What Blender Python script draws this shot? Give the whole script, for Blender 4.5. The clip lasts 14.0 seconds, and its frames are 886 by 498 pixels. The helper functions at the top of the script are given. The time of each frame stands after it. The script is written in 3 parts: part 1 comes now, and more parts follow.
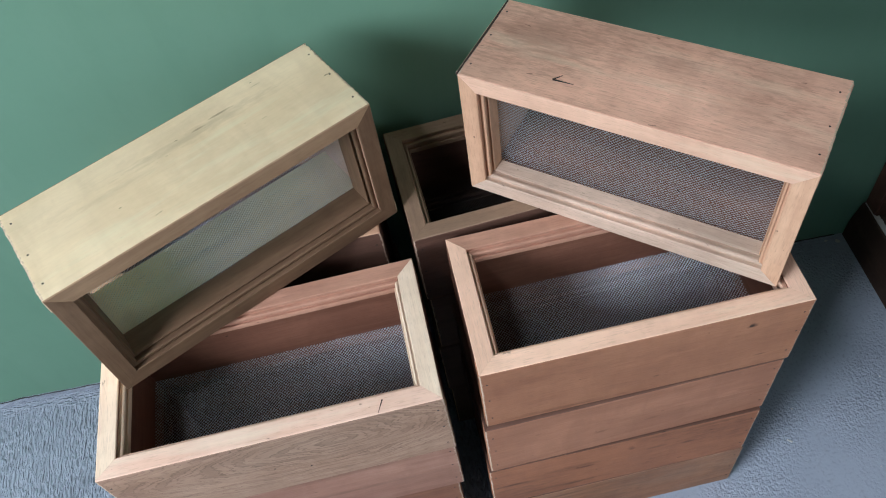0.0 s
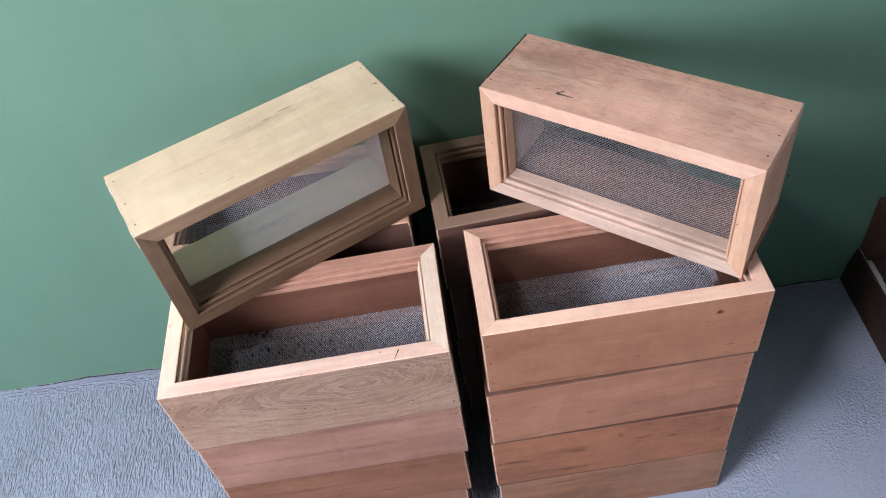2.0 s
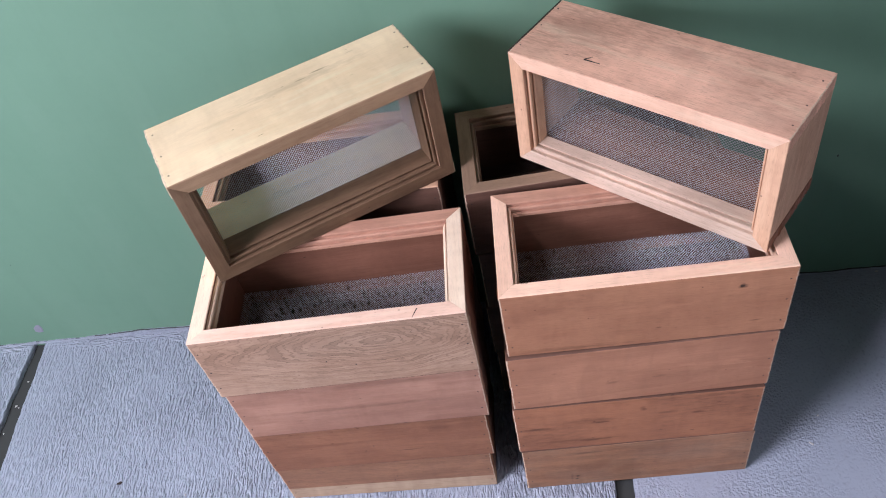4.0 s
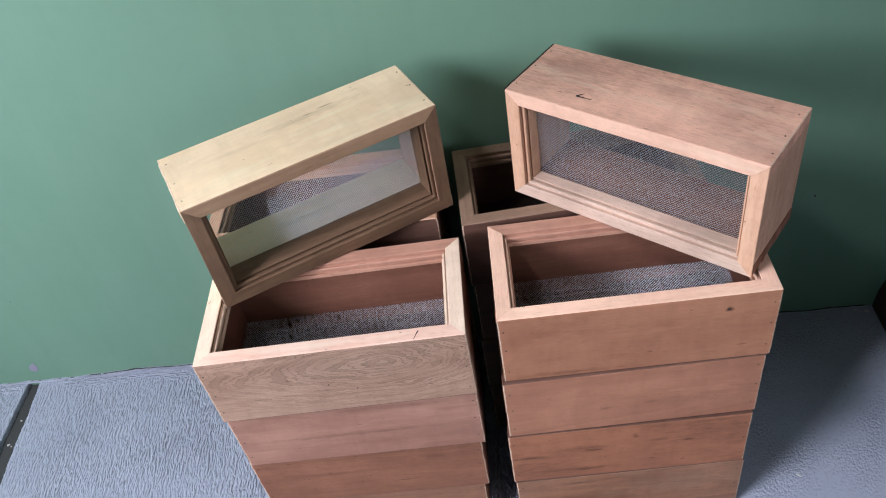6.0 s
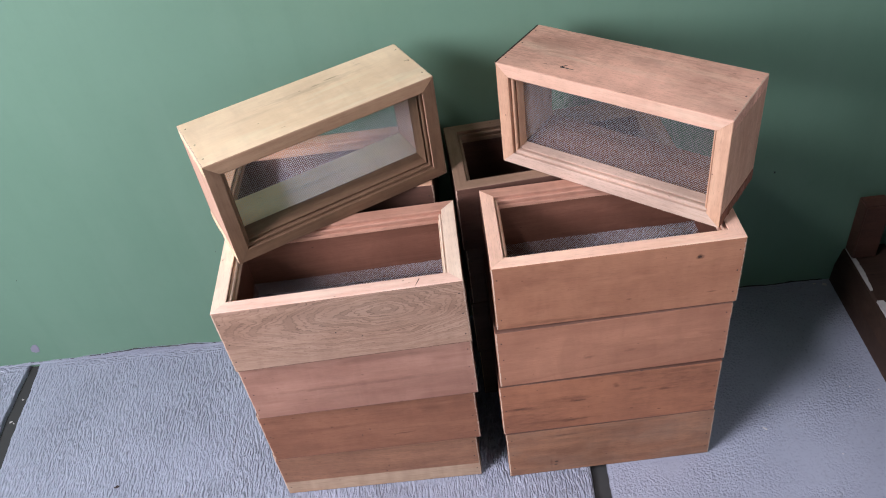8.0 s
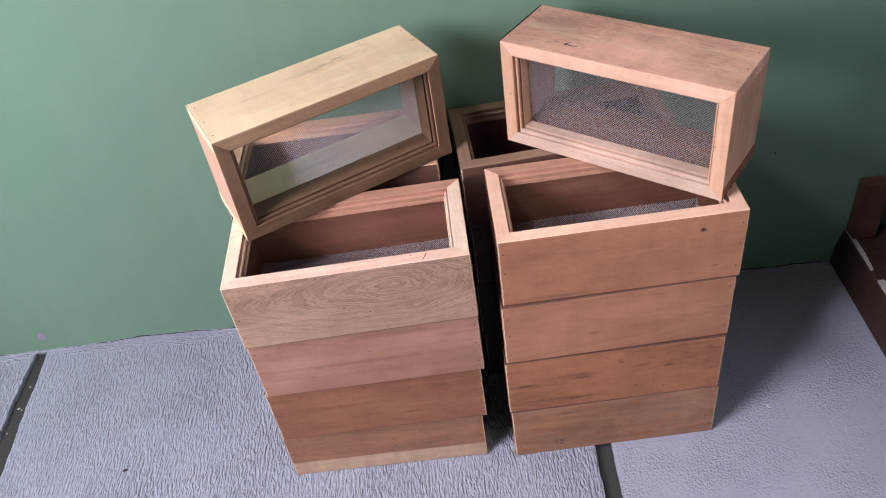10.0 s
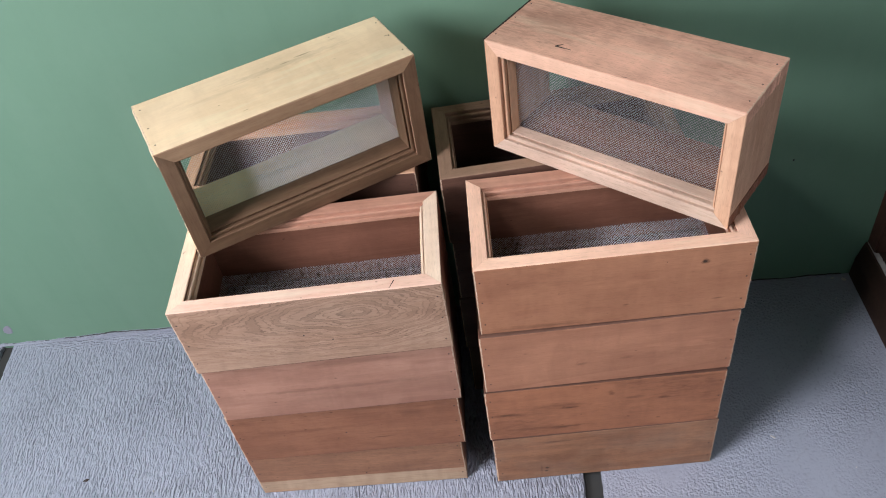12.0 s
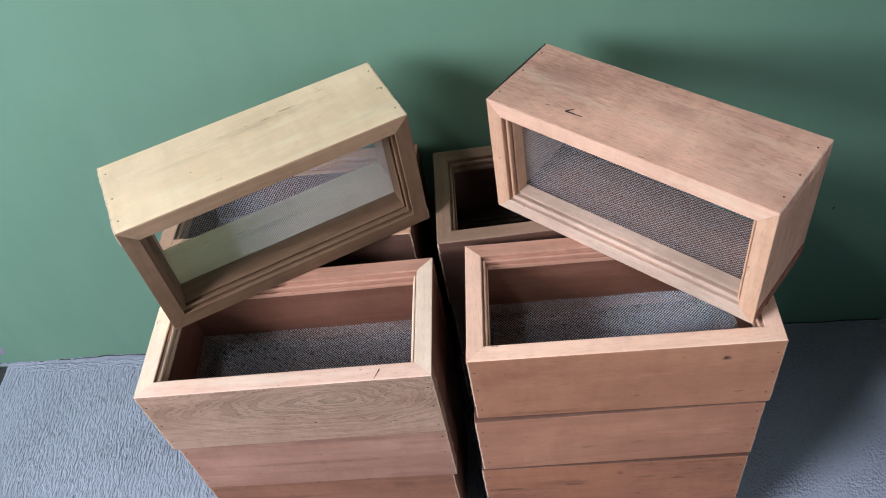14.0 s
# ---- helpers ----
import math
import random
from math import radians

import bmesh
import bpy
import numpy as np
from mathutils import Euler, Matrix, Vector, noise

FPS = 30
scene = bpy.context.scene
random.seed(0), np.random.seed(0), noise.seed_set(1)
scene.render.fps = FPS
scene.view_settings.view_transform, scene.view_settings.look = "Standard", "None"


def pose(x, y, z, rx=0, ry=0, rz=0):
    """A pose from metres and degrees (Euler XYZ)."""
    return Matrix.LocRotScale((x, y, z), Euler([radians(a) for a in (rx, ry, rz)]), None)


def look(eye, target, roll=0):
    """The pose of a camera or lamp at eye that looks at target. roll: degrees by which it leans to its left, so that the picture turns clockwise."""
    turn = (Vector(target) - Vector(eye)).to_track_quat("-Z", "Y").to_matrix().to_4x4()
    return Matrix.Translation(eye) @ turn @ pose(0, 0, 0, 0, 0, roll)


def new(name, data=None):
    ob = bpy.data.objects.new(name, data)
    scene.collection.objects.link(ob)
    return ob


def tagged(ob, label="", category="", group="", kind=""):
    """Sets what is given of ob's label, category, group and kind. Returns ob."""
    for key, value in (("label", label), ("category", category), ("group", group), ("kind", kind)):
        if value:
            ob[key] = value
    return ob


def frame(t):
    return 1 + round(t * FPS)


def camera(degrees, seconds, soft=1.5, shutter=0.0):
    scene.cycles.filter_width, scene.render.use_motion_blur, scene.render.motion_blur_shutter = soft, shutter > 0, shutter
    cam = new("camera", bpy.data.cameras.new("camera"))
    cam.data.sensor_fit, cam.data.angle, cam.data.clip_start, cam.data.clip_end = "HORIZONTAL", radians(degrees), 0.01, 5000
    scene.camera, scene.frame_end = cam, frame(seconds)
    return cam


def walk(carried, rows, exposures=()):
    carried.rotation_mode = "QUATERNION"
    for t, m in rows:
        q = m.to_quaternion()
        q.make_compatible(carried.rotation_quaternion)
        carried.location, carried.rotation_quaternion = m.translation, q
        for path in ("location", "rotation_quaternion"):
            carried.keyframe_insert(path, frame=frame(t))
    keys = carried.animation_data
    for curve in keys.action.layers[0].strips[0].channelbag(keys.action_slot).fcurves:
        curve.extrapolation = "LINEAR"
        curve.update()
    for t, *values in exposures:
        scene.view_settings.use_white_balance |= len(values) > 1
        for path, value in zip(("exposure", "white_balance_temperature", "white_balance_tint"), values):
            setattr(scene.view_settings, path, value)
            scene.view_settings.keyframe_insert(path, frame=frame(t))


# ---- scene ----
cam = camera(57.3, 14.0, 1.05)
PATH = [
    (0, (0.037, -0.862, 1.411), (0.05, 0.313, -0.208), -11.1),
    (0.5, (0.047, -0.941, 1.434), (0.042, 0.281, -0.149), -10.4),
    (1, (0.052, -1.027, 1.453), (0.019, 0.255, -0.082), -10.4),
    (1.5, (0.038, -1.076, 1.465), (-0.015, 0.246, -0.034), -10.2),
    (2, (0.058, -1.086, 1.467), (-0.013, 0.26, -0.011), -10.2),
    (2.5, (0.094, -1.088, 1.465), (-0.036, 0.249, -0.017), -11.3),
    (3, (0.118, -1.105, 1.459), (-0.091, 0.211, -0.032), -12.2),
    (5.5, (0.126, -1.138, 1.447), (-0.131, 0.254, 0.034), -13.3),
    (6, (0.1, -1.194, 1.453), (-0.093, 0.241, 0.072), -11.2),
    (6.5, (0.08, -1.233, 1.45), (-0.088, 0.21, 0.076), -10.1),
    (7, (0.07, -1.269, 1.455), (-0.084, 0.182, 0.087), -10.0),
    (7.5, (0.061, -1.306, 1.457), (-0.076, 0.16, 0.104), -10.2),
    (8, (0.053, -1.353, 1.453), (-0.057, 0.129, 0.115), -9.2),
    (8.5, (0.034, -1.39, 1.446), (-0.061, 0.105, 0.121), -8.7),
    (9, (0.024, -1.412, 1.438), (-0.063, 0.086, 0.116), -8.8),
    (11.5, (0.086, -1.291, 1.417), (-0.065, 0.153, 0.041), -10.5),
    (12, (0.106, -1.23, 1.406), (-0.053, 0.187, 0.004), -9.7),
    (12.5, (0.121, -1.164, 1.402), (-0.065, 0.216, -0.034), -9.7),
    (13, (0.141, -1.105, 1.412), (-0.084, 0.237, -0.054), -10.8),
    (13.5, (0.156, -1.057, 1.42), (-0.058, 0.274, -0.058), -10.5),
    (14, (0.16, -1.021, 1.443), (-0.084, 0.303, -0.036), -11.5),
]
EXPOSURES = [(0.0, -0.66, 5930, 11), (1.2, -0.44, 5960, 14), (3.0, -0.36, 6180, 30), (5.5, -0.42, 6100, 23), (7.5, -0.46, 6300, 26), (9.0, -0.41, 6500, 33),
             (11.5, -0.47, 6680, 26), (12.5, -0.46, 6350, 18), (13.5, -0.46, 6210, 15), (14.0, -0.46, 6110, 19)]
walk(cam, [(t, look(eye, target, roll)) for t, eye, target, roll in PATH], EXPOSURES)

# ---- world, light ----
world = bpy.data.worlds.new("daylight")
scene.world = world
world.use_nodes = True
wn = world.node_tree.nodes
sky = wn.new("ShaderNodeTexSky")
sky.sky_type = "NISHITA"
sky.sun_disc = False
sky.sun_elevation = radians(48)
sky.sun_rotation = radians(235)
world.node_tree.links.new(sky.outputs[0], wn["Background"].inputs[0])
wn["Background"].inputs[1].default_value = 0.05


def area_light(name, m, sx, sy, watts, colour):
    data = bpy.data.lights.new(name, "AREA")
    data.shape, data.size, data.size_y, data.energy, data.color = "RECTANGLE", sx, sy, watts, colour
    ob = new(name, data)
    ob.matrix_world = m
    return ob


area_light("side_opening_daylight", look((-1.85, -1.65, 1.68), (-0.1, -0.35, 0.45)), 1.3, 0.9, 118, (0.95, 0.98, 1.0))
# added lamp over an unseen roof slot, to brighten the upward faces
area_light("added_overhead_light", look((-1.3, -1.15, 3.6), (-0.7, -1.0, 0.0)), 1.0, 0.3, 165, (0.96, 0.98, 1.0))
# unseen fill lamp, added for the right-facing end boards and nearby floor
area_light("front_right_fill_light", look((1.8, -2.6, 1.7), (0.5, -0.5, 0.5)), 0.8, 1.3, 27, (0.96, 0.98, 1.0))


# ---- materials ----
class Nodes:
    """A small wrapper for writing node materials."""

    def __init__(self, name):
        self.mat = bpy.data.materials.new(name)
        self.mat.use_nodes = True
        self.tree = self.mat.node_tree
        self.bsdf = self.tree.nodes["Principled BSDF"]

    def add(self, kind, operation=None, data_type=None, blend_type=None):
        n = self.tree.nodes.new(kind)
        if operation:
            n.operation = operation
        if data_type:
            n.data_type = data_type
        if blend_type:
            n.blend_type = blend_type
        return n

    def link(self, a, b):
        self.tree.links.new(a, b)

    def coords(self, scale=(1, 1, 1), shift=True):
        tc = self.add("ShaderNodeTexCoord")
        mp = self.add("ShaderNodeMapping")
        mp.inputs["Scale"].default_value = scale
        self.link(tc.outputs["Object"], mp.inputs["Vector"])
        if shift:
            info = self.add("ShaderNodeObjectInfo")
            mul = self.add("ShaderNodeMath", operation="MULTIPLY")
            mul.inputs[1].default_value = 37.0
            self.link(info.outputs["Random"], mul.inputs[0])
            self.link(mul.outputs[0], mp.inputs["Location"])
        return mp.outputs[0]

    def noise(self, vec, scale, detail=4, rough=0.55, distort=0.0):
        n = self.add("ShaderNodeTexNoise")
        n.inputs["Scale"].default_value, n.inputs["Detail"].default_value = scale, detail
        n.inputs["Roughness"].default_value, n.inputs["Distortion"].default_value = rough, distort
        self.link(vec, n.inputs["Vector"])
        return n.outputs["Fac"]

    def ramp(self, fac, stops):
        r = self.add("ShaderNodeValToRGB")
        while len(r.color_ramp.elements) < len(stops):
            r.color_ramp.elements.new(0.5)
        for e, (p, c) in zip(r.color_ramp.elements, stops):
            e.position = p
            e.color = (*c, 1) if isinstance(c, tuple) else (c, c, c, 1)
        self.link(fac, r.inputs[0])
        return r.outputs[0]

    def math(self, op, a, b):
        n = self.add("ShaderNodeMath", operation=op)
        for i, v in enumerate((a, b)):
            if isinstance(v, (int, float)):
                n.inputs[i].default_value = v
            else:
                self.link(v, n.inputs[i])
        return n.outputs[0]

    def mix(self, fac, a, b, blend="MIX"):
        n = self.add("ShaderNodeMix", data_type="RGBA", blend_type=blend)
        for i, v in ((0, fac), (6, a), (7, b)):
            if isinstance(v, (int, float)):
                n.inputs[i].default_value = v
            elif isinstance(v, tuple):
                n.inputs[i].default_value = (*v, 1)
            else:
                self.link(v, n.inputs[i])
        return n.outputs[2]

    def finish(self, colour, rough=0.6, height=None, strength=0.3, dist=0.001, spec=0.3):
        for key, v in (("Base Color", colour), ("Roughness", rough)):
            if isinstance(v, (int, float)):
                self.bsdf.inputs[key].default_value = v
            elif isinstance(v, tuple):
                self.bsdf.inputs[key].default_value = (*v, 1)
            else:
                self.link(v, self.bsdf.inputs[key])
        self.bsdf.inputs["Specular IOR Level"].default_value = spec
        if height is not None:
            b = self.add("ShaderNodeBump")
            b.inputs["Strength"].default_value, b.inputs["Distance"].default_value = strength, dist
            self.link(height, b.inputs["Height"])
            self.link(b.outputs[0], self.bsdf.inputs["Normal"])
        return self.mat


def wood(name, light, dark, rings=5.0, ring_mix=0.45, pores=0.35, fleck=0.0, fleck_colour=(0.10, 0.045, 0.025), grey=0.0,
         swirl=None, knots=(), sap=None, dashes=0.35, vary=0.10, stain=0.3, streak=0.5, marks=()):
    """Planed hardwood; the grain runs along local x, boards span local y. swirl: the middle of a cathedral figure; sap: where pale sapwood begins."""
    n = Nodes(name)
    v = n.coords((2.2, 13.0, 13.0))
    broad = n.noise(v, 1.0, 3, 0.5, 0.6)
    bands = n.math("FRACT", n.math("MULTIPLY", broad, rings), 0.0)
    bands = n.ramp(bands, [(0.0, 0.0), (0.55, 0.35), (0.9, 1.0), (1.0, 0.0)])
    fine = n.noise(n.coords((20.0, 300.0, 300.0)), 1.0, 3, 0.6, 0.2)
    mid = n.noise(n.coords((5.0, 70.0, 70.0)), 1.0, 3, 0.6, 0.4)
    dash = n.noise(n.coords((75.0, 700.0, 700.0)), 1.0, 2, 0.5)
    blotch = n.noise(n.coords((5.0, 11.0, 11.0)), 1.0, 5, 0.65)
    base = n.mix(n.ramp(blotch, [(0.36, 0.0), (0.62, 1.0)]), light, tuple(0.45 * a + 0.55 * b for a, b in zip(light, dark)))
    base = n.mix(n.math("MULTIPLY", bands, ring_mix), base, dark)
    base = n.mix(n.math("MULTIPLY", n.ramp(mid, [(0.42, 0.0), (0.72, 1.0)]), streak), base, dark)
    base = n.mix(n.math("MULTIPLY", n.ramp(fine, [(0.5, 0.0), (0.72, 1.0)]), 0.6 * pores), base, tuple(0.55 * c for c in dark))
    base = n.mix(n.math("MULTIPLY", n.ramp(dash, [(0.55, 0.0), (0.66, 1.0)]), dashes * 0.5), base, tuple(0.45 * c for c in dark))
    tc = n.add("ShaderNodeTexCoord")
    xyz = n.add("ShaderNodeSeparateXYZ")
    n.link(tc.outputs["Object"], xyz.inputs[0])

    def radius(cx, cy, sx, sy):
        dx = n.math("MULTIPLY", n.math("SUBTRACT", xyz.outputs[0], cx), sx)
        dy = n.math("MULTIPLY", n.math("SUBTRACT", xyz.outputs[1], cy), sy)
        return n.math("SQRT", n.math("ADD", n.math("MULTIPLY", dx, dx), n.math("MULTIPLY", dy, dy)), 0.0)

    if swirl:
        wob = n.noise(n.coords((8.0, 26.0, 26.0), False), 1.0, 5, 0.6)
        fade = n.noise(n.coords((7.0, 18.0, 18.0), False), 1.3, 3, 0.6)
        dx = n.math("SUBTRACT", xyz.outputs[0], swirl[0])
        dx = n.math("ADD", n.math("MULTIPLY", n.math("MAXIMUM", dx, 0.0), 0.42), n.math("MULTIPLY", n.math("MINIMUM", dx, 0.0), 0.27))
        dy = n.math("SUBTRACT", xyz.outputs[1], swirl[1])
        d = n.math("SQRT", n.math("ADD", n.math("MULTIPLY", dx, dx), n.math("MULTIPLY", dy, dy)), 0.0)
        d = n.math("ADD", d, n.math("MULTIPLY", wob, 0.040))
        broadring = n.math("SINE", n.math("MULTIPLY", d, 520.0), 0.0)
        thin = n.math("SINE", n.math("MULTIPLY", d, 1560.0), 0.0)
        near = n.ramp(d, [(0.03, 1.0), (0.07, 0.85), (0.10, 0.5), (0.13, 0.15)])
        near = n.math("MULTIPLY", near, n.ramp(mid, [(0.3, 0.35), (0.65, 1.0)]))
        near = n.math("MULTIPLY", near, n.ramp(fade, [(0.34, 0.35), (0.54, 1.0)]))
        base = n.mix(n.math("MULTIPLY", n.ramp(broadring, [(0.0, 0.0), (1.0, 0.85)]), near), base, tuple(0.7 * c for c in dark))
        base = n.mix(n.math("MULTIPLY", n.ramp(thin, [(0.5, 0.0), (1.0, 1.0)]), near), base, tuple(0.38 * c for c in dark))
    for kx, ky, kr in knots:
        wob = n.noise(n.coords((120.0, 120.0, 120.0), False), 1.0, 3, 0.6)
        d = n.math("ADD", n.math("DIVIDE", radius(kx, ky, 0.8, 1.0), kr), n.math("MULTIPLY", n.math("SUBTRACT", wob, 0.5), 1.1))
        base = n.mix(n.ramp(d, [(0.35, 0.97), (0.55, 0.6), (0.95, 0.0)]), base, (0.022, 0.013, 0.009))
    for kx, ky, rx, ry, much in marks:
        wob = n.noise(n.coords((40.0, 200.0, 200.0), False), 1.0, 4, 0.65)
        d = n.math("ADD", radius(kx, ky, 1.0 / rx, 1.0 / ry), n.math("MULTIPLY", n.math("SUBTRACT", wob, 0.5), 2.2))
        base = n.mix(n.ramp(d, [(0.2, much), (0.7, 0.4 * much), (1.1, 0.0)]), base, tuple(0.42 * c for c in dark))
    if sap:
        edge = n.math("ADD", n.math("MULTIPLY", n.math("SUBTRACT", xyz.outputs[1], sap), 150.0), n.math("MULTIPLY", mid, 0.9))
        pale = n.mix(n.math("MULTIPLY", n.ramp(fine, [(0.45, 0.0), (0.7, 1.0)]), 0.5), (0.47, 0.335, 0.225), (0.32, 0.20, 0.12))
        base = n.mix(n.ramp(edge, [(0.3, 0.0), (0.75, 1.0)]), base, pale)
    if grey:
        g = n.noise(n.coords((4.0, 9.0, 9.0)), 1.3, 5, 0.65)
        base = n.mix(n.math("MULTIPLY", n.ramp(g, [(0.4, 0.0), (0.7, 1.0)]), grey), base, (0.29, 0.235, 0.18))
    if fleck:
        f = n.noise(n.coords((42.0, 170.0, 170.0)), 1.0, 4, 0.65)
        where = n.noise(n.coords((5.0, 12.0, 12.0)), 1.0, 3, 0.5)
        mask = n.math("MULTIPLY", n.ramp(f, [(0.49, 0.0), (0.60, 1.0)]), n.ramp(where, [(0.44, 0.0), (0.60, 1.0)]))
        base = n.mix(n.math("MULTIPLY", mask, fleck), base, fleck_colour)
    figure = n.noise(n.coords((34.0, 9.0, 9.0)), 1.0, 3, 0.6, 0.5)
    base = n.mix(n.math("MULTIPLY", n.ramp(figure, [(0.42, 0.0), (0.7, 1.0)]), 0.22), base, tuple(0.7 * c for c in dark))
    soil = n.noise(n.coords((7.0, 16.0, 16.0)), 1.0, 6, 0.7)
    base = n.mix(n.math("MULTIPLY", n.ramp(soil, [(0.50, 0.0), (0.68, 1.0)]), stain), base, tuple(0.5 * a + 0.15 * b for a, b in zip(dark, light)))
    pale = n.noise(n.coords((3.0, 24.0, 24.0)), 1.0, 5, 0.65)
    base = n.mix(n.math("MULTIPLY", n.ramp(pale, [(0.55, 0.0), (0.72, 1.0)]), 0.4), base, tuple(min(0.8, 1.22 * c) for c in light))
    info = n.add("ShaderNodeObjectInfo")
    tone = n.ramp(info.outputs["Random"], [(0.0, (1 - 1.2 * vary, 1 - 1.45 * vary, 1 - 1.6 * vary)), (0.5, 1.0), (1.0, (1 + 0.8 * vary, 1 + 0.9 * vary, 1 + 0.9 * vary))])
    base = n.mix(1.0, base, tone, "MULTIPLY")
    speck = n.noise(n.coords((55.0, 130.0, 130.0)), 1.0, 2, 0.5)
    base = n.mix(n.ramp(speck, [(0.735, 0.0), (0.77, 0.75)]), base, tuple(0.35 * c for c in dark))
    height = n.math("ADD", fine, n.math("MULTIPLY", mid, 0.8))
    return n.finish(base, 0.62, height, 0.45, 0.0007, 0.25)


